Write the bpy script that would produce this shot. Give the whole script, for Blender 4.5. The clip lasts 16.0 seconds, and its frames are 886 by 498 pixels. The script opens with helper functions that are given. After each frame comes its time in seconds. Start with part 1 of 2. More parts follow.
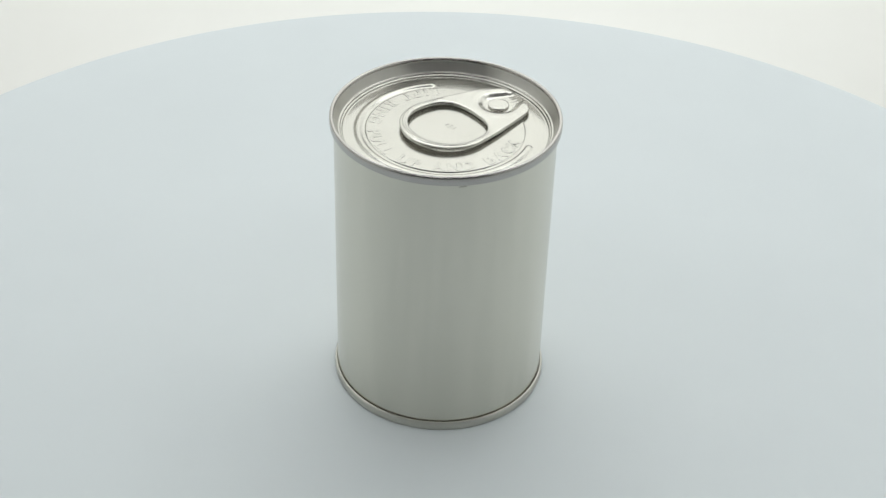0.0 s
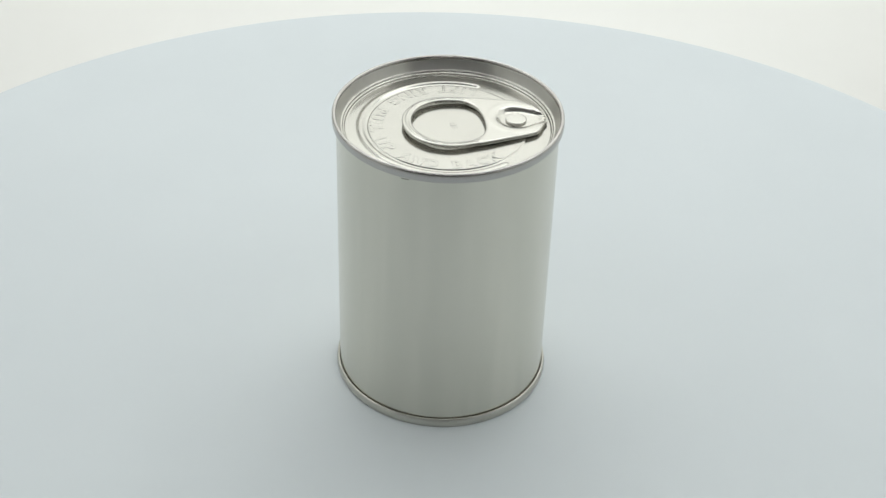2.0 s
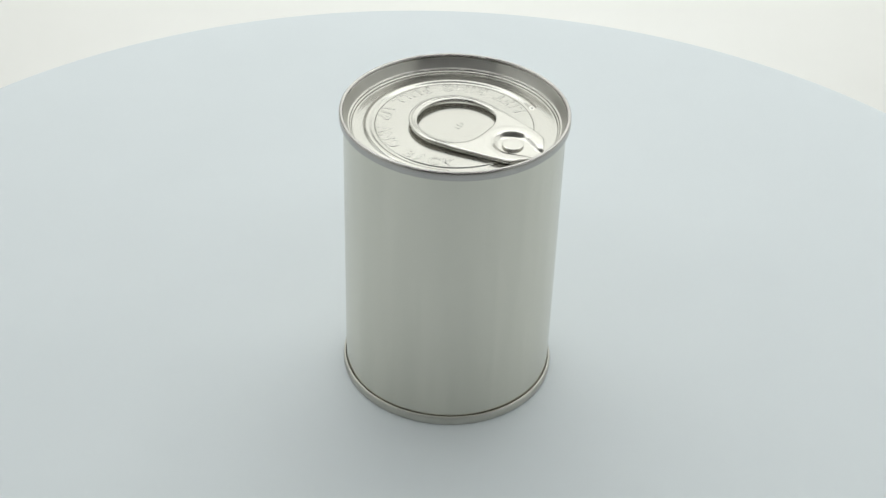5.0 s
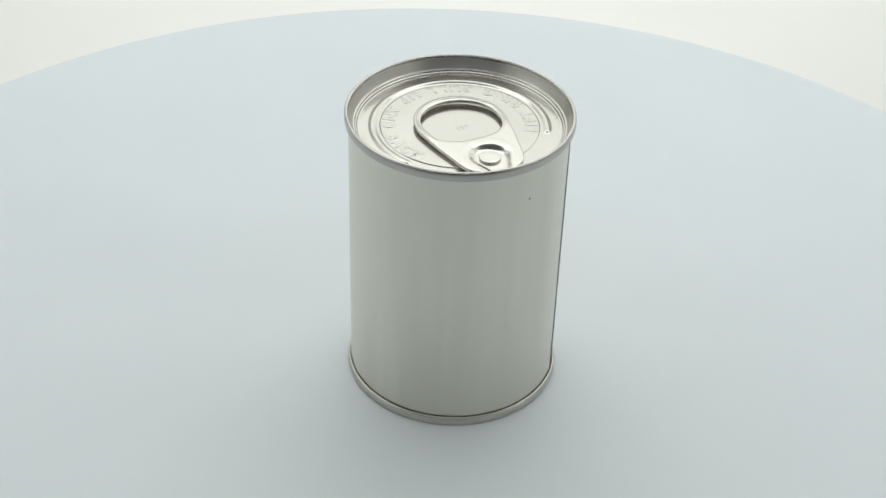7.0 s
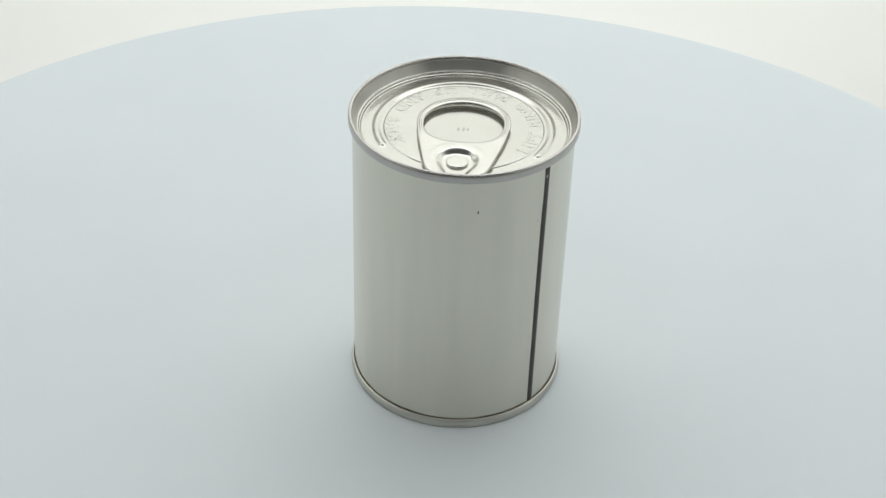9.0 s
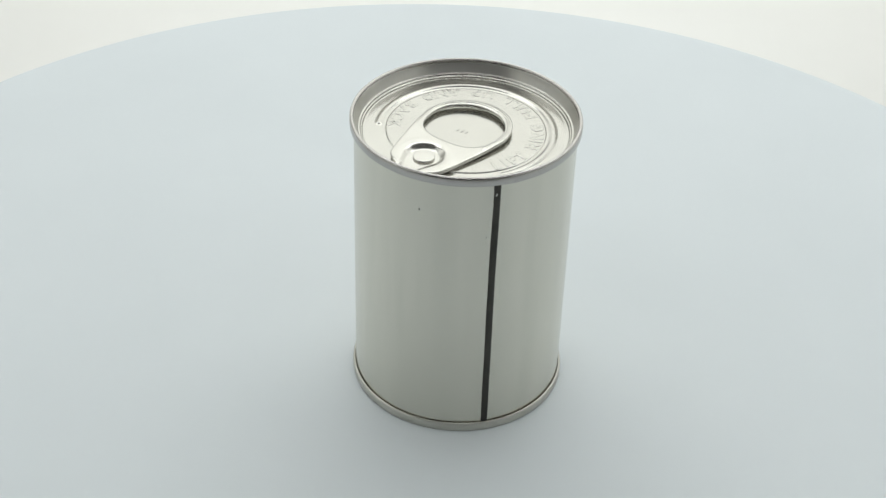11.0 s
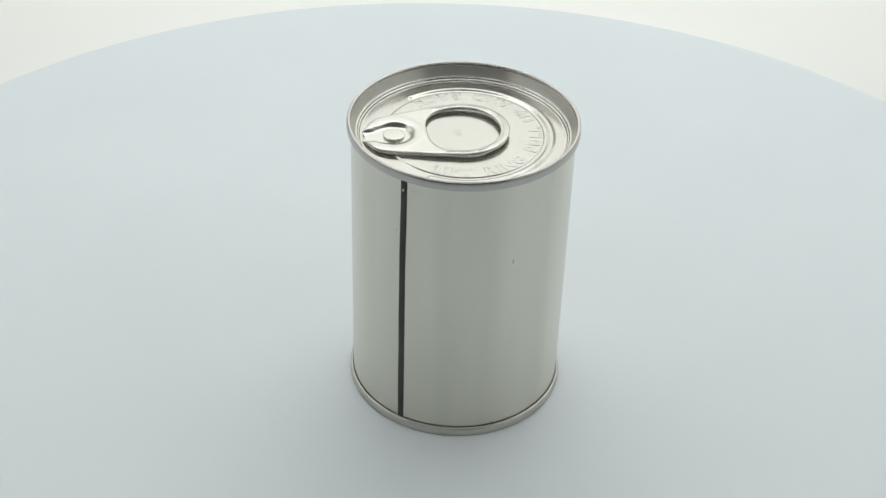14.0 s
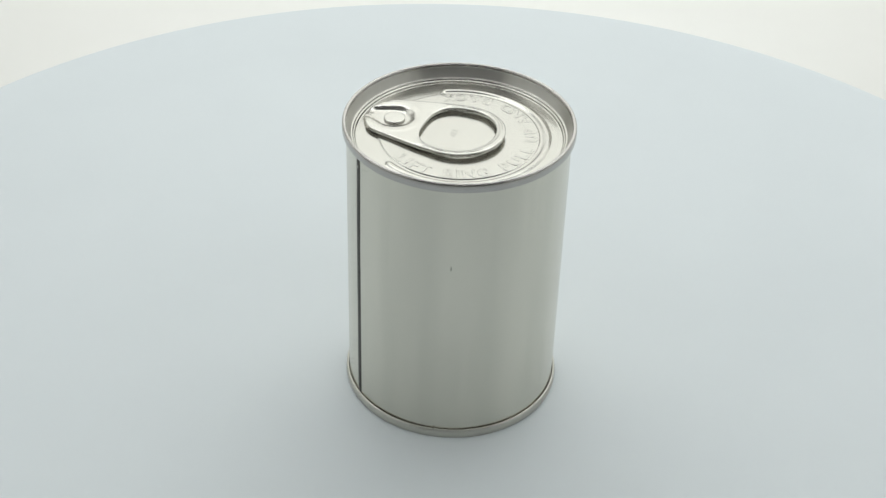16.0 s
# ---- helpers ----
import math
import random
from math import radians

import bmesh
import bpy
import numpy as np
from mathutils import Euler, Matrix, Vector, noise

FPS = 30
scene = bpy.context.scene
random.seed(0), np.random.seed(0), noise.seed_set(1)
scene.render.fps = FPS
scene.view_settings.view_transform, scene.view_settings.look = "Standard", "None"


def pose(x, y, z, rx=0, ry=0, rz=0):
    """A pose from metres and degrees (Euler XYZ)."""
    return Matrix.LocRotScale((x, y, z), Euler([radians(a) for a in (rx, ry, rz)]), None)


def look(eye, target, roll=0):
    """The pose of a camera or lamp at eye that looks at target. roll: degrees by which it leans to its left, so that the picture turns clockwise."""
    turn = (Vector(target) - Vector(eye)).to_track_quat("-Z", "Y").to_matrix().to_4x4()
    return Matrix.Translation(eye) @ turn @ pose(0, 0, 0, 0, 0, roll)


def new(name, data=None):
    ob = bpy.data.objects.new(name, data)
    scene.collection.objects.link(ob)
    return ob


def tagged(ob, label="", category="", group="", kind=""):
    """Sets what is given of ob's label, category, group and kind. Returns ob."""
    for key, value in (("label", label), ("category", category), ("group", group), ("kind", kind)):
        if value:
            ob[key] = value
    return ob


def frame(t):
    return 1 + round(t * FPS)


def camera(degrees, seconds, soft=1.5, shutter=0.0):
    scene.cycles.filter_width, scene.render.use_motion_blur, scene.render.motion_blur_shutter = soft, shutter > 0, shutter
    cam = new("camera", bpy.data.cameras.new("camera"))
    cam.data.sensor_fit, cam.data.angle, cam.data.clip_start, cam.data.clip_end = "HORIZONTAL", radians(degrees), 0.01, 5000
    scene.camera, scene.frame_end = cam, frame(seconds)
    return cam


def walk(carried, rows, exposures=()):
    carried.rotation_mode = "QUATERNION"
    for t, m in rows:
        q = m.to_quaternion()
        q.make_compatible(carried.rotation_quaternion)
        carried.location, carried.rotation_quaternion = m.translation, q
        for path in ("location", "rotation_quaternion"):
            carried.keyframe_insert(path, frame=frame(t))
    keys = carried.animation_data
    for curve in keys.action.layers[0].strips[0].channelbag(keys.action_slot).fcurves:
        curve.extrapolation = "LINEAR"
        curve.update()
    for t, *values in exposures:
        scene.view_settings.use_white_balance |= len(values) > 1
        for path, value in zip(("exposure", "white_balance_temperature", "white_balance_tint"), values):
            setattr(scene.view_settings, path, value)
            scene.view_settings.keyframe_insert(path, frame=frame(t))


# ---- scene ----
# ---- the camera: it stands still over the edge of the turntable ----
EYE = Vector((0.0, -0.37499, 0.32046))
PITCH, YAW = radians(-36.233), radians(-0.401)
AIM = EYE + Vector((math.sin(YAW) * math.cos(PITCH), math.cos(YAW) * math.cos(PITCH), math.sin(PITCH)))
cam = camera(33.032, 16.0, soft=1.5)
walk(cam, [(0.0, look(EYE, AIM, 1.798)), (16.0, look(EYE, AIM, 1.798))])

# ---- world and lamps: a light tent lit from behind, from both sides and under its roof, plus a fill in front ----
world = bpy.data.worlds.new("room_air")
world.use_nodes = True
world.node_tree.nodes["Background"].inputs[0].default_value = (0.5, 0.52, 0.55, 1)
world.node_tree.nodes["Background"].inputs[1].default_value = 0.05
scene.world = world
scene.view_settings.exposure = 0.0


def softbox(name, watts, wide, deep, eye, target, colour):
    lamp = bpy.data.lights.new(name, "AREA")
    lamp.shape, lamp.size, lamp.size_y = "RECTANGLE", wide, deep
    lamp.energy, lamp.color = watts, colour
    ob = new(name, lamp)
    ob.matrix_world = look(eye, target)
    return ob


WHITE_LIGHT = (0.97, 1.0, 0.99)
softbox("back_softbox", 1.35, 1.0, 0.60, (0.13, 0.655, 0.54), (0.13, 0.0, 0.54), WHITE_LIGHT)
softbox("roof_softbox", 3.75, 1.1, 0.42, (0.0, 0.43, 0.89), (0.0, 0.42, 0.0), WHITE_LIGHT)
# Fill added high over the camera side to brighten the disc before the can.
softbox("front_fill_lamp", 2.0, 1.0, 0.12, (0.0, -0.45, 0.88), (0.0, -0.05, 0.0), WHITE_LIGHT)
softbox("side_softbox", 0.95, 0.9, 0.6, (-0.62, 0.1, 0.42), (0.0, 0.05, 0.1), WHITE_LIGHT)
softbox("side_softbox", 0.95, 0.9, 0.6, (0.62, 0.1, 0.42), (0.0, 0.05, 0.1), WHITE_LIGHT)


# ---- materials ----
def nodes_of(name):
    mat = bpy.data.materials.new(name)
    mat.use_nodes = True
    tree = mat.node_tree
    return mat, tree, tree.nodes["Principled BSDF"]


def add(tree, kind, **values):
    node = tree.nodes.new(kind)
    for key, value in values.items():
        node.inputs[key.replace("_", " ")].default_value = value
    return node


def mottled(name, light, dark, rough, rough_spread=0.05, metal=0.0, coarse=30.0, fine=1500.0, relief=0.05, stretch=(1, 1, 1), specular=0.5):
    """A surface with a coarse mottle in its colour and gloss and a fine grain in its relief."""
    mat, tree, shader = nodes_of(name)
    where = add(tree, "ShaderNodeTexCoord")
    scaled = add(tree, "ShaderNodeMapping", Scale=stretch)
    tree.links.new(where.outputs["Object"], scaled.inputs["Vector"])
    big = add(tree, "ShaderNodeTexNoise", Scale=coarse, Detail=4.0, Roughness=0.6)
    small = add(tree, "ShaderNodeTexNoise", Scale=fine, Detail=3.0, Roughness=0.6)
    for node in (big, small):
        tree.links.new(scaled.outputs[0], node.inputs["Vector"])
    ramp = add(tree, "ShaderNodeValToRGB")
    ramp.color_ramp.elements[0].position, ramp.color_ramp.elements[1].position = 0.3, 0.7
    ramp.color_ramp.elements[0].color, ramp.color_ramp.elements[1].color = (*dark, 1), (*light, 1)
    tree.links.new(big.outputs["Fac"], ramp.inputs["Fac"])
    tree.links.new(ramp.outputs["Color"], shader.inputs["Base Color"])
    gloss = add(tree, "ShaderNodeMapRange")
    gloss.inputs["To Min"].default_value, gloss.inputs["To Max"].default_value = rough - rough_spread, rough + rough_spread
    tree.links.new(small.outputs["Fac"], gloss.inputs["Value"])
    tree.links.new(gloss.outputs[0], shader.inputs["Roughness"])
    bump = add(tree, "ShaderNodeBump", Strength=relief, Distance=0.0002)
    tree.links.new(small.outputs["Fac"], bump.inputs["Height"])
    tree.links.new(bump.outputs[0], shader.inputs["Normal"])
    shader.inputs["Metallic"].default_value = metal
    shader.inputs["Specular IOR Level"].default_value = specular
    return mat


def rolled_tin(name, light, dark, rough, drawn):
    """Tinplate whose rolling grain runs round the body and draws its reflections out upright."""
    mat = mottled(name, light, dark, rough, 0.03, 1.0, 90, 2500, 0.006, (1, 1, 0.07))
    grain = mat.node_tree.nodes.new("ShaderNodeTangent")
    grain.direction_type, grain.axis = "RADIAL", "Z"
    shine = mat.node_tree.nodes["Principled BSDF"]
    mat.node_tree.links.new(grain.outputs[0], shine.inputs["Tangent"])
    shine.inputs["Anisotropic"].default_value, shine.inputs["Anisotropic Rotation"].default_value = drawn, 0.25
    return mat


BODY_TIN = rolled_tin("satin_tinplate", (0.685, 0.669, 0.593), (0.603, 0.589, 0.522), 0.24, 0.50)
WALL_TIN = rolled_tin("drawn_lid_wall_tinplate", (0.55, 0.54, 0.505), (0.49, 0.48, 0.45), 0.35, 0.80)
LID_TIN = mottled("bright_lid_tinplate", (0.51, 0.50, 0.462), (0.465, 0.455, 0.419), 0.20, 0.05, 1.0, 60, 1700, 0.03, (1, 0.5, 1))
TAB_STEEL = mottled("pressed_tab_steel", (0.56, 0.548, 0.508), (0.52, 0.508, 0.468), 0.21, 0.04, 1.0, 120, 1600, 0.03)
SEAM_TIN = mottled("rolled_seam_tinplate", (0.49, 0.475, 0.455), (0.44, 0.425, 0.41), 0.25, 0.01, 1.0, 90, 900, 0.002)
FOOT_TIN = mottled("warm_base_seam_tinplate", (0.60, 0.588, 0.535), (0.53, 0.518, 0.47), 0.32, 0.02, 1.0, 90, 3000, 0.01)
WELD = mottled("burnt_weld_lacquer", (0.055, 0.052, 0.043), (0.028, 0.027, 0.023), 0.45, 0.10, 0.3, 220, 3000, 0.15, (1, 1, 0.3))
DARK_SPECK = mottled("dark_speck_paint", (0.05, 0.05, 0.05), (0.03, 0.03, 0.03), 0.6)
SCUFF = mottled("scuffed_tin", (0.36, 0.35, 0.33), (0.28, 0.275, 0.26), 0.5, 0.05, 0.8)
DISC_WHITE = mottled("matt_blue_white_acrylic", (0.688, 0.734, 0.757), (0.663, 0.709, 0.732), 0.6, 0.05, 0.0, 9, 900, 0.02, specular=0.2)
SHEET_WHITE = mottled("cream_white_backdrop_paper", (0.90, 0.895, 0.865), (0.875, 0.87, 0.84), 0.85, 0.04, 0.0, 6, 700, 0.03, specular=0.1)
TENT_WHITE = mottled("white_tent_fabric", (0.82, 0.82, 0.80), (0.78, 0.78, 0.76), 0.9, 0.04, 0.0, 12, 900, 0.05, specular=0.1)
ROOF_GREY = mottled("grey_roof_cloth", (0.11, 0.11, 0.11), (0.09, 0.09, 0.09), 0.9, 0.04, 0.0, 8, 500, 0.05)
DARK_ROOM = mottled("dark_grey_room_paint", (0.12, 0.12, 0.118), (0.10, 0.10, 0.10), 0.8, 0.05, 0.0, 5, 300, 0.05)

MM = 0.001


# ---- mesh helpers; shapes are drawn in millimetres ----
def mesh_of(name, bm, material, smooth=True):
    for v in bm.verts:
        v.co *= MM
    bmesh.ops.recalc_face_normals(bm, faces=bm.faces)
    data = bpy.data.meshes.new(name)
    bm.to_mesh(data)
    bm.free()
    data.materials.append(material)
    for p in data.polygons:
        p.use_smooth = smooth
    return data


def part(name, bm, material, parent, label=""):
    ob = new(name, mesh_of(name, bm, material))
    ob.parent = parent
    return tagged(ob, label)


def turned(profile, steps=256, height=None, closed=False):
    """A body of revolution from (radius, height) pairs; height(r, angle) adds relief."""
    bm = bmesh.new()
    rings = []
    for r, z in profile:
        if r < 1e-6:
            rings.append([bm.verts.new((0, 0, z + (height(0.0, 0.0) if height else 0.0)))] * steps)
            continue
        ring = []
        for i in range(steps):
            a = 2 * math.pi * i / steps
            ring.append(bm.verts.new((r * math.cos(a), r * math.sin(a), z + (height(r, a) if height else 0.0))))
        rings.append(ring)
    pairs = list(zip(rings, rings[1:])) + ([(rings[-1], rings[0])] if closed else [])
    for low, high in pairs:
        for i in range(steps):
            j = (i + 1) % steps
            face = []
            for v in (low[i], low[j], high[j], high[i]):
                if v not in face:
                    face.append(v)
            if len(face) > 2:
                bm.faces.new(face)
    return bm


def arc(cx, cz, r, a0, a1, n):
    return [(cx + r * math.cos(radians(a0 + (a1 - a0) * i / n)), cz + r * math.sin(radians(a0 + (a1 - a0) * i / n))) for i in range(n + 1)]


def smooth_step(a, b, x):
    t = min(1.0, max(0.0, (x - a) / (b - a)))
    return t * t * (3 - 2 * t)


# ---- the setting: backdrop sheet; out of view, the tent and a dark room behind the camera ----
def strip(name, profile, x0, x1, material, thick=4.0):
    """A sheet drawn by a (y, z) line and carried from x0 to x1, with thickness."""
    bm = bmesh.new()
    rows = [[bm.verts.new((x, y, z)) for x in (x0, x1)] for y, z in profile]
    faces = [bm.faces.new((a[0], a[1], b[1], b[0])) for a, b in zip(rows, rows[1:])]
    bmesh.ops.recalc_face_normals(bm, faces=bm.faces)
    ob = new(name, mesh_of(name, bm, material))
    solid = ob.modifiers.new("thickness", "SOLIDIFY")
    solid.thickness, solid.offset = thick * MM, 0.0
    return tagged(ob, kind="structure")


def slab(name, x0, x1, y0, y1, z0, z1, material):
    bm = bmesh.new()
    bmesh.ops.create_cube(bm, size=1.0)
    for v in bm.verts:
        v.co = Vector((x0 + (v.co.x + 0.5) * (x1 - x0), y0 + (v.co.y + 0.5) * (y1 - y0), z0 + (v.co.z + 0.5) * (z1 - z0)))
    return tagged(new(name, mesh_of(name, bm, material, False)), kind="structure")


DISC_THICK = 12.0
sweep = [(-520, -DISC_THICK - 2), (420, -DISC_THICK - 2)] + [
    (420 + 250 * math.sin(radians(a)), -DISC_THICK - 2 + 250 * (1 - math.cos(radians(a)))) for a in range(6, 91, 6)] + [(670, 900)]
tagged(strip("backdrop", sweep, -640, 640, SHEET_WHITE), "cream white seamless paper sheet curving up behind the turntable", "backdrop")
tagged(slab("wall_west", -660, -642, -520, 700, -20, 900, TENT_WHITE), "white fabric side wall of the light tent", "wall")
tagged(slab("wall_east", 642, 660, -520, 700, -20, 900, TENT_WHITE), "white fabric side wall of the light tent", "wall")
# Unseen white flaps, added to bound the dark opening that the tin mirrors.
tagged(slab("reflection_flap_west", -660, -500, -534, -522, -20, 900, TENT_WHITE), "unseen white fabric flap, added at the tent's front to shape the reflections in the tin", "wall")
tagged(slab("reflection_flap_east", 500, 660, -534, -522, -20, 900, TENT_WHITE), "unseen white fabric flap, added at the tent's front to shape the reflections in the tin", "wall")
tagged(slab("ceiling", -660, 660, -520, 700, 902, 915, ROOF_GREY), "dark grey roof of the light tent", "ceiling")
tagged(slab("wall_room", -900, 900, -1520, -1500, -20, 1200, DARK_ROOM), "dark grey wall of the room beyond the tent", "wall")
tagged(slab("wall_room_west", -920, -900, -1520, -540, -20, 1200, DARK_ROOM), "dark grey wall of the room beyond the tent", "wall")
tagged(slab("wall_room_east", 900, 920, -1520, -540, -20, 1200, DARK_ROOM), "dark grey wall of the room beyond the tent", "wall")
tagged(slab("ceiling_room", -920, 920, -1520, -540, 1200, 1220, DARK_ROOM), "dark grey ceiling of the room beyond the tent", "ceiling")
tagged(slab("floor", -920, 920, -1520, -522, -40, -20, DARK_ROOM), "dark grey floor of the room beyond the tent", "floor")


# ---- the turntable ----
def turntable():
    base = new("turntable")
    tagged(base, "large round matt blue-white turntable disc, turning slowly", "turntable")
    R = 254.6
    profile = [(0, -DISC_THICK), (R - 1.5, -DISC_THICK)] + arc(R - 1.5, -DISC_THICK + 1.5, 1.5, -90, 0, 4) + arc(R - 3.0, -3.0, 3.0, 0, 90, 10) + [(R * k, 0.0) for k in (0.9, 0.7, 0.5, 0.3, 0.1, 0.0)]
    part("platter", turned(profile, 256), DISC_WHITE, base)
    return base


# ---- the can ----
TOP = 94.55
PANEL = 89.15
R_BODY = 32.95
R_RIM = 34.15
R_BASE = 33.95
TAB_ANGLE = 40.58   # turn of the tab at the start
SEAM_ANGLE = 50.72  # of the weld, from the tab


def bead(r, a):
    """Relief of the lid: a raised middle, and round it a C-shaped rolled bead with blunt ends, open towards the tab's nose."""
    d = abs((math.degrees(a) + 180) % 360 - 180)
    line, end = 25.8, 60.5
    if d >= end:
        away = abs(r - line)
    else:
        away = math.hypot(r * math.cos(radians(d)) - line * math.cos(radians(end)), r * math.sin(radians(d)) - line * math.sin(radians(end)))
    ridge = 0.50 * (1 - smooth_step(0.15, 1.55, away))
    brink = 23.1 + 0.2 * smooth_step(40.0, 70.0, d)
    middle = 0.30 * (1 - smooth_step(brink, brink + 0.6, r))
    sag = 0.05 * math.sin(2 * a + 0.7) * smooth_step(8, 20, r) * (1 - smooth_step(27, 29, r))
    return max(middle, ridge) + sag


def lid_profile():
    p = [(31.62, TOP - 4.0), (31.55, TOP - 4.05), (31.42, TOP - 4.07), (31.28, TOP - 4.08), (31.15, TOP - 4.13), (31.06, TOP - 4.25), (31.0, TOP - 4.5), (30.94, TOP - 4.62),
         (30.84, TOP - 4.68), (30.7, TOP - 4.7), (30.58, TOP - 4.75), (30.5, TOP - 4.88), (30.46, PANEL + 0.25), (30.4, PANEL + 0.1), (30.25, PANEL + 0.02), (30.0, PANEL), (29.5, PANEL), (28.8, PANEL), (28.0, PANEL)]
    r = 27.7
    while r > 21.6:
        p.append((r, PANEL))
        r -= 0.11
    return p + [(r, PANEL) for r in (21.0, 19, 17, 15, 12.0, 11.6, 11.2, 8, 4, 1.5, 0.0)]


def lettering(parent):
    """Raised words round the lid, read with their feet outwards."""
    feet, along_arc = 22.9, 60.0
    widths = {"L": 0.55, "I": 0.30, "F": 0.55, "T": 0.60, "R": 0.65, "N": 0.72, "G": 0.75, "P": 0.62, "U": 0.70, "A": 0.68, "D": 0.72, "B": 0.67, "C": 0.70, "K": 0.65, " ": 0.47}
    bm = bmesh.new()
    reach = -widths["L"] / 2
    for letter in "LIFT RING PULL UP AND BACK":
        middle = reach + widths[letter] / 2
        reach += widths[letter] + 0.1
        if letter == " ":
            continue
        curve = bpy.data.curves.new("letter", "FONT")
        curve.body, curve.size, curve.align_x = letter, 5.2, "CENTER"
        curve.extrude, curve.bevel_depth, curve.bevel_resolution, curve.offset = 0.02, 0.27, 2, -0.12
        curve.resolution_u = 4
        ob = new("letter", curve)
        bpy.context.view_layer.update()
        data = bpy.data.meshes.new_from_object(ob.evaluated_get(bpy.context.evaluated_depsgraph_get()))
        bpy.data.objects.remove(ob)
        a = radians(along_arc + 13.9 * middle)
        out, along = Vector((math.cos(a), math.sin(a), 0)), Vector((-math.sin(a), math.cos(a), 0))
        start = len(bm.verts)
        bm.from_mesh(data)
        bm.verts.ensure_lookup_table()
        for v in bm.verts[start:]:
            v.co = out * (feet - v.co.y) + along * v.co.x + Vector((0, 0, PANEL + 0.01 + 0.38 * v.co.z + bead(21.0, a)))
        bpy.data.meshes.remove(data)
    return part("lettering", bm, LID_TIN, parent, "raised pressed words LIFT RING PULL UP AND BACK")


def hull_radius(points, phi):
    """How far the closed outline lies from the origin in the direction phi."""
    c, s = math.cos(phi), math.sin(phi)
    best = 0.0
    for (x0, y0), (x1, y1) in zip(points, points[1:] + points[:1]):
        dx, dy = x1 - x0, y1 - y0
        den = c * dy - s * dx
        if abs(den) < 1e-9:
            continue
        r = (x0 * dy - y0 * dx) / den
        u = (x0 * s - y0 * c) / den
        if r > 0 and -1e-6 <= u <= 1 + 1e-6:
            best = max(best, r)
    return best


def rounded(points, times):
    for _ in range(times):
        cut = []
        for (x0, y0), (x1, y1) in zip(points, points[1:] + points[:1]):
            cut += [(x0 * 0.75 + x1 * 0.25, y0 * 0.75 + y1 * 0.25), (x0 * 0.25 + x1 * 0.75, y0 * 0.25 + y1 * 0.75)]
        points = cut
    return points


def tab_level(x):
    """The tab's plane: the ring's heel stands higher than the nose."""
    return 91.15 - 0.022 * max(0.0, x - 5) + 0.018 * max(0.0, 5 - x)


def tab_top(x, y):
    """Height of the tab's upper face, with the dish round the rivet that runs out through the nose."""
    d = math.hypot(x - 20.5, y)
    if x > 20.5:
        open_half = 6.1 - 2.6 * smooth_step(20.5, 28.5, x)
        d = abs(y) + 6.1 - open_half
    deep = 1.14 - 0.14 * smooth_step(18.5, 24.0, x)
    lip = 0.10 * math.exp(-((d - 8.0) / 0.9) ** 2)
    torn = 0.16 * noise.noise((x * 0.9, y * 0.9, 3.0)) * smooth_step(24.5, 28.0, x)
    return tab_level(x) - deep * (1 - smooth_step(4.1, 6.7, d)) + lip + torn


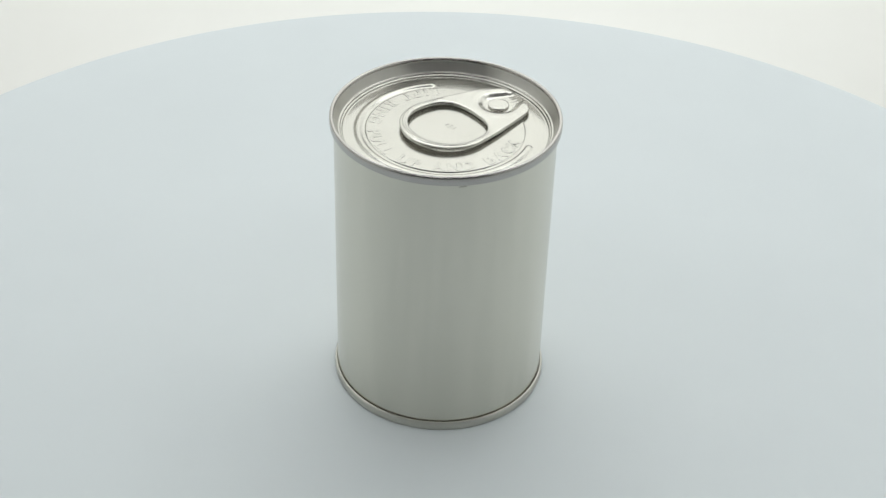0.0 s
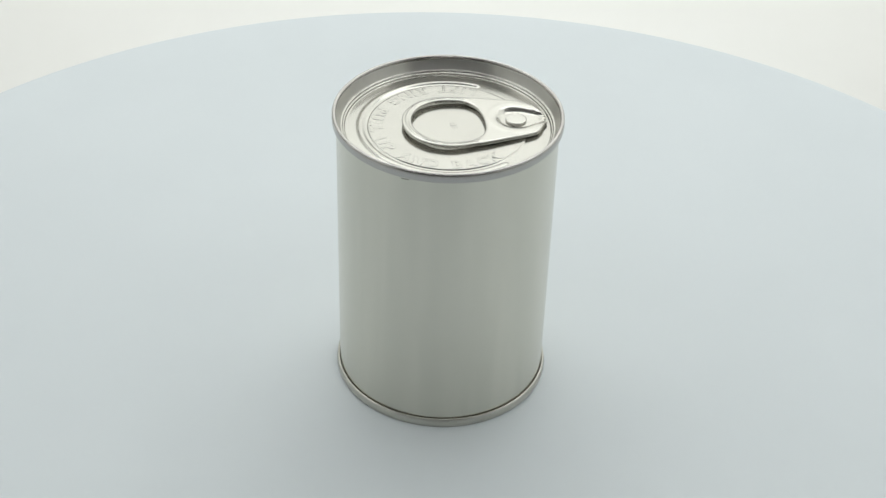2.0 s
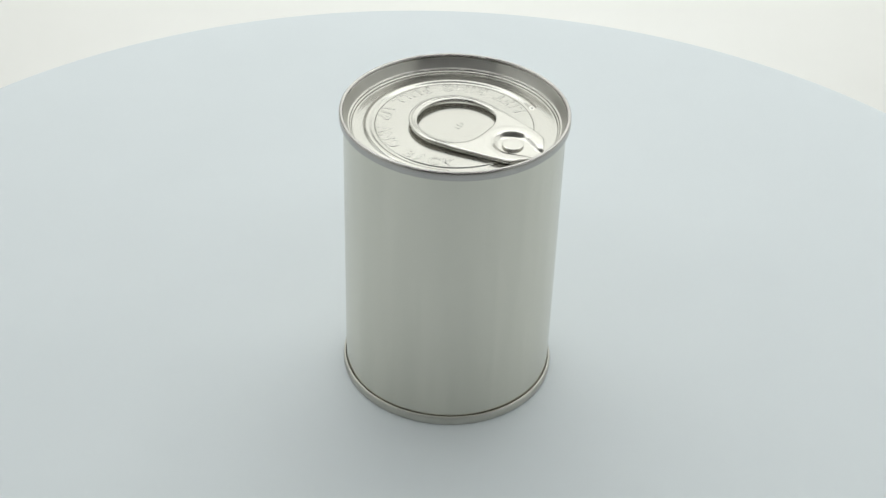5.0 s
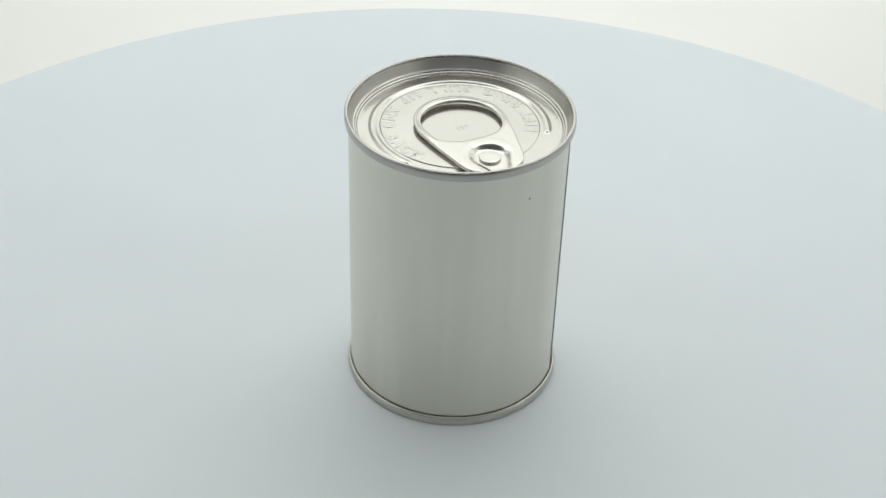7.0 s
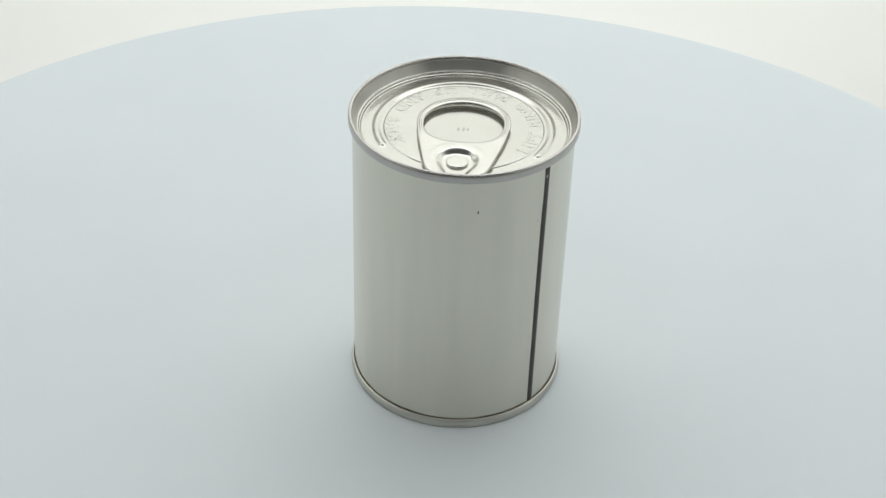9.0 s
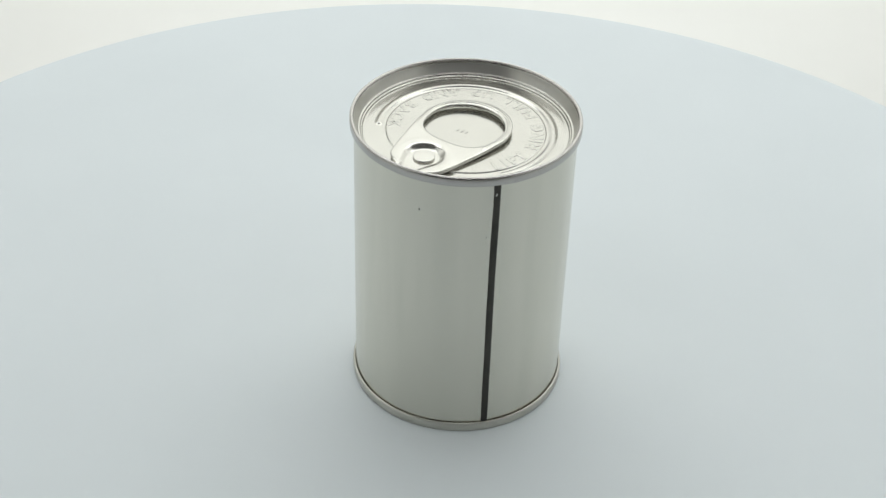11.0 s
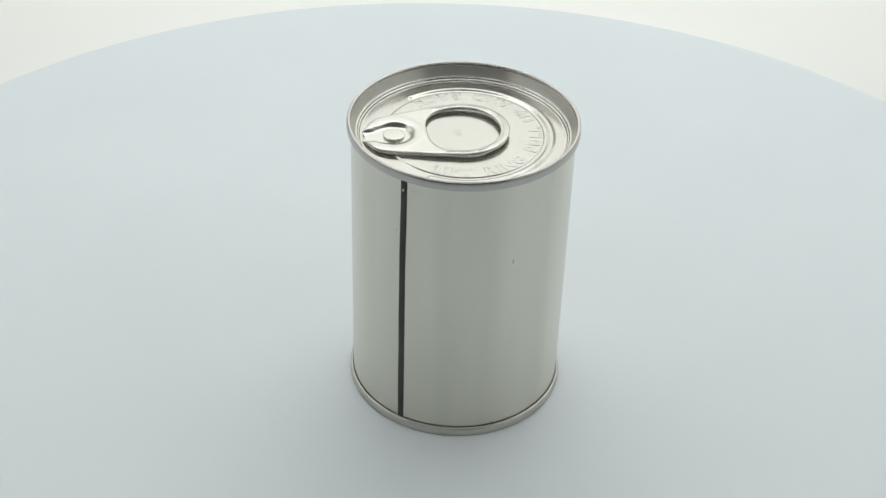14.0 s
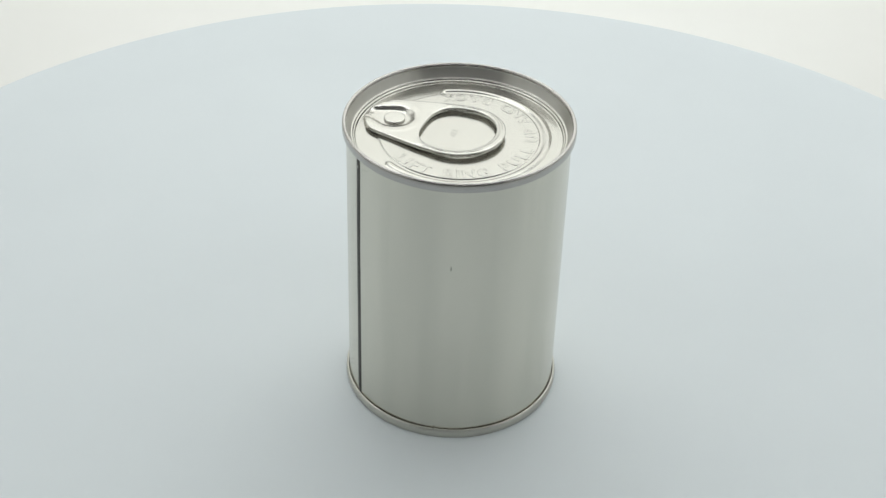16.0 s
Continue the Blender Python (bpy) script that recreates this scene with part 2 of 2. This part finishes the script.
def pull_tab(parent):
    ring = [(0.3 + 13.95 * math.cos(radians(a)), 13.95 * math.sin(radians(a))) for a in range(75, 286, 10)]
    nose = [(9.5, -12.7), (17.0, -10.9), (22.6, -9.6), (25.6, -8.4), (27.3, -6.0), (28.6, -3.6), (29.7, -2.9), (28.9, -0.6), (30.0, 0.8), (29.3, 2.8), (28.3, 4.4), (27.4, 6.2), (25.6, 8.4), (22.6, 9.6), (17.0, 10.9), (9.5, 12.7)]
    outline = rounded(ring + nose, 2)
    angles = sorted({round(math.atan2(y, x), 4) for x, y in outline} | {round(radians(a), 4) for a in range(-180, 180, 3)} | {round(radians(a * 0.5), 4) for a in range(-72, 73)})
    bm = bmesh.new()
    loops = []
    for phi in angles:
        far = hull_radius(outline, phi)
        px = 2.0 if math.cos(phi) < 0 else 2.7
        hole = (abs(math.cos(phi) / 10.75) ** px + abs(math.sin(phi) / 11.75) ** px) ** (-1 / px)
        wide = far - hole
        edge = min(0.95, wide * 0.33)
        c, s = math.cos(phi), math.sin(phi)

        def span(r):
            up, low = tab_top(r * c, r * s), tab_level(r * c) - 1.4
            return up, min(low, up - 0.25)

        def curl(r, out):
            """The folded edge: an upper and a lower roll with a crease between them."""
            up, low = span(r - out * edge)
            h = (up - low) / 4
            roll = []
            for centre, slip in ((up - h, 0.0), (low + h, 0.12)):
                for a in range(75, -91, -30):
                    k = r - out * (edge + slip - edge * math.cos(radians(a)))
                    roll.append((k * c, k * s, centre + h * math.sin(radians(a))))
            return roll

        loop = curl(far, 1)
        loop += [((far - edge - (wide - 2 * edge) * k / 6) * c, (far - edge - (wide - 2 * edge) * k / 6) * s, span(far - edge - (wide - 2 * edge) * k / 6)[1] + 0.25 * math.sin(math.pi * k / 6)) for k in range(1, 6)]
        loop += curl(hole, -1)[::-1]
        for k in range(0, 35):
            r = hole + edge + (wide - 2 * edge) * k / 34
            loop.append((r * c, r * s, span(r)[0] + 0.20 * (1 - smooth_step(4.0, 12.0, r * c)) * (1 - (k / 17 - 1) ** 2)))
        loops.append([bm.verts.new(p) for p in loop])
    for a, b in zip(loops, loops[1:] + loops[:1]):
        n = len(a)
        for i in range(n):
            j = (i + 1) % n
            bm.faces.new((a[i], a[j], b[j], b[i]))
    tab = part("pull_tab", bm, TAB_STEEL, parent, "bright pressed steel ring-pull tab")
    head = [(0, 90.46), (1.5, 90.46), (2.6, 90.45), (2.96, 90.41), (3.12, 90.30), (3.16, 90.1), (3.16, 89.4), (2.6, 89.2), (2.5, PANEL - 0.1), (0, PANEL - 0.1)]
    rivet = part("rivet", turned(head, 48), TAB_STEEL, tab, "round flat rivet head")
    rivet.location = (20.5 * MM, 0, 0)
    return tab


def weld_strip(parent):
    """The dark side weld, a thin uneven stripe bowed to the body."""
    bm = bmesh.new()
    rows = []
    low, high = 3.3, TOP - 2.7
    n = 60
    for i in range(n + 1):
        z = low + (high - low) * i / n
        left = -1.08 + 0.04 * math.sin(z * 0.23 + 1) + 0.05 * noise.noise((z * 0.6, 0, 0))
        right = 1.02 + 0.06 * noise.noise((z * 0.5, 4, 0))
        shift = 0.3 * smooth_step(55, 90, z)
        row = []
        for k in range(5):
            s = (left + (right - left) * k / 4 + shift) / R_BODY
            r = R_BODY + (0.25 if 0 < k < 4 else 0.12)
            row.append(bm.verts.new((r * math.cos(s), r * math.sin(s), z)))
        rows.append(row)
    for a, b in zip(rows, rows[1:]):
        for k in range(4):
            bm.faces.new((a[k], a[k + 1], b[k + 1], b[k]))
    ob = part("weld_seam", bm, WELD, parent, "dark burnt side weld stripe")
    ob.rotation_euler = (0, 0, radians(SEAM_ANGLE))
    return ob


def blemish(name, angle, low, width, height, lean, material, parent, label, radius=None):
    """A small mark bowed to the body: centre angle in degrees, foot, width and height in millimetres."""
    radius = (radius or R_BODY) + 0.03
    bm = bmesh.new()
    rows = []
    for i in range(5):
        k = i / 4
        half = width / 2 * (0.55 + 0.45 * math.sin(math.pi * (0.15 + 0.7 * k)))
        row = []
        for u in (-1, -0.4, 0.4, 1):
            a = radians(angle) + (u * half + lean * (k - 0.5)) / radius
            r = radius + (0.02 if abs(u) < 1 else -0.02)
            row.append(bm.verts.new((r * math.cos(a), r * math.sin(a), low + height * k)))
        rows.append(row)
    for a, b in zip(rows, rows[1:]):
        for k in range(3):
            bm.faces.new((a[k], a[k + 1], b[k + 1], b[k]))
    return part(name, bm, material, parent, label)


def stamp(parent):
    """Small raised bars pressed into the middle of the lid."""
    bm = bmesh.new()
    for x, y, long in ((-1.5, 0.2, 1.5), (0.0, 0.0, 1.9), (1.3, -0.2, 1.3)):
        made = bmesh.ops.create_cube(bm, size=1.0)["verts"]
        for v in made:
            v.co = Vector((1.7 + y + v.co.y * long * (0.8 if v.co.z > 0 else 1.0), x + v.co.x * (0.2 if v.co.z > 0 else 0.5), PANEL + 0.33 + v.co.z * 0.06))
    return part("stamp", bm, LID_TIN, parent, "tiny raised stamp bars")


def tin_can():
    base = new("tin_can")
    tagged(base, "closed blank silver tin can with ring-pull lid, standing on the turntable", "tin can")
    shell = turned([(0, 1.6), (31.0, 1.6), (R_BODY - 0.6, 1.6), (R_BODY, 1.7), (R_BODY, 2.3), (R_BODY, 2.9)] + [(R_BODY, 3 + 88.5 * k / 24) for k in range(0, 25)] + [(R_BODY, TOP - 2.8), (R_BODY, TOP - 2.6), (R_BODY, TOP - 2.35), (R_BODY - 0.04, TOP - 2.3)], 320)
    for v in shell.verts:
        r = math.hypot(v.co.x, v.co.y)
        if r > R_BODY - 0.1:
            a = math.atan2(v.co.y, v.co.x)
            off = (a - radians(SEAM_ANGLE)) * R_BODY
            grow = 1 + (0.13 * math.exp(-(off / 1.7) ** 2) + 0.025 * math.sin(3 * a + 0.4) + 0.018 * math.sin(7 * a + 1.1) + 0.005 * math.sin(13 * a + v.co.z * 0.03)) / R_BODY
            v.co.x, v.co.y = v.co.x * grow, v.co.y * grow
    body = part("body", shell, BODY_TIN, base)
    weld_strip(body)
    blemish("speck", 12.9, 81.0, 0.5, 0.8, 0.1, DARK_SPECK, body, "small dark speck")
    blemish("speck", 46.9, 73.3, 0.5, 0.6, 0.1, DARK_SPECK, body, "small dark speck")
    blemish("speck", 108.4, 64.0, 0.28, 1.6, 0.1, SCUFF, body, "faint dark scuff")
    blemish("scratch", 57.2, 88.3, 0.35, 0.7, 2.6, SCUFF, body, "short scratch beside the weld")
    blemish("scratch", -121.0, 90.5, 2.6, 0.25, 0.3, SCUFF, body, "short dark scratch under the top seam")
    blemish("scratch", 9.0, 1.25, 5.0, 0.22, 0.2, SCUFF, body, "fine scratch along the base seam", R_BASE - 0.02)
    blemish("scratch", 50.9, 87.6, 0.45, 0.9, 0.2, TAB_STEEL, body, "bright nick in the weld", R_BODY + 0.25)
    foot = [(R_BODY - 0.1, 0.5), (R_BODY + 0.2, 0.1), (R_BASE - 0.6, 0.0)] + [(R_BASE - 0.55 + 0.55 * math.cos(radians(a)), 1.62 + 1.62 * math.sin(radians(a))) for a in range(-75, 70, 16)] + [(R_BASE - 0.45, 3.2), (R_BODY + 0.36, 3.28), (R_BODY + 0.26, 3.2), (R_BODY + 0.22, 2.9), (R_BODY + 0.2, 1.8), (R_BODY - 0.1, 1.7)]
    part("base_seam", turned(foot, 256, closed=True), FOOT_TIN, base, "rolled base seam")
    blemish("speck", 101.8, 3.25, 0.7, 0.25, 0.2, DARK_SPECK, body, "dark speck on the base seam", R_BASE - 0.5)
    rim = [(R_BODY, TOP - 2.1), (R_BODY + 0.1, TOP - 2.75), (R_RIM - 0.5, TOP - 2.95)] + arc(R_RIM - 0.45, TOP - 2.55, 0.40, -70, 0, 4) + [(R_RIM, TOP - 2.0), (R_RIM, TOP - 1.5), (R_RIM - 0.05, TOP - 1.0)] + arc(R_RIM - 0.62, TOP - 0.58, 0.58, 15, 170, 9) + [(33.0, TOP - 1.1), (33.05, TOP - 1.6)]
    part("top_seam", turned(rim, 256, closed=True), SEAM_TIN, base, "rolled top seam")
    lid = part("lid", turned(lid_profile(), 540, bead), LID_TIN, base, "pressed lid panel with a raised C-shaped bead")
    wall = [(33.12, TOP - 0.95), (33.0, TOP - 1.0), (32.97, TOP - 1.08)] + [(32.97 - 1.10 * k / 8 - 0.17 * (k / 8) ** 2, TOP - 1.08 - 2.80 * k / 8) for k in range(1, 9)] + [(31.67, TOP - 3.95), (31.62, TOP - 4.0)]
    skirt = turned(wall, 256)
    for v in skirt.verts:
        a = math.atan2(v.co.y, v.co.x)
        lean = (0.07 * math.sin(3 * a + 1.9) + 0.05 * math.sin(5 * a + 0.3)) * max(0.0, v.co.z - TOP + 4.0) / 3 / 32
        v.co.x, v.co.y = v.co.x * (1 + lean), v.co.y * (1 + lean)
    part("lid_wall", skirt, WALL_TIN, lid, "upright wall of the sunk lid")
    lettering(lid)
    stamp(lid)
    pull_tab(lid)
    return base


disc = turntable()
can = tin_can()


# ---- what moves: disc and can turn together, the can a little off the axis ----
def turn(t):
    s = t / 16.0
    return -240.602 * s - 1.098 * s * (s - 1) + 9.9 * s * (s - 1) * (s - 0.5)


def motions():
    times = [0.5 * i for i in range(33)]
    rows, disc_rows = [], []
    for t in times:
        a = radians(171.127 + turn(t))
        rows.append((t, pose(2.979 * MM * math.cos(a), 2.979 * MM * math.sin(a), 0.0, 0, 0, TAB_ANGLE + turn(t))))
        b = radians(299.738 + turn(t))
        disc_rows.append((t, pose(4.676 * MM * math.cos(b), 4.676 * MM * math.sin(b), 0.0, 0, 0, turn(t))))
    walk(can, rows)
    walk(disc, disc_rows)


motions()
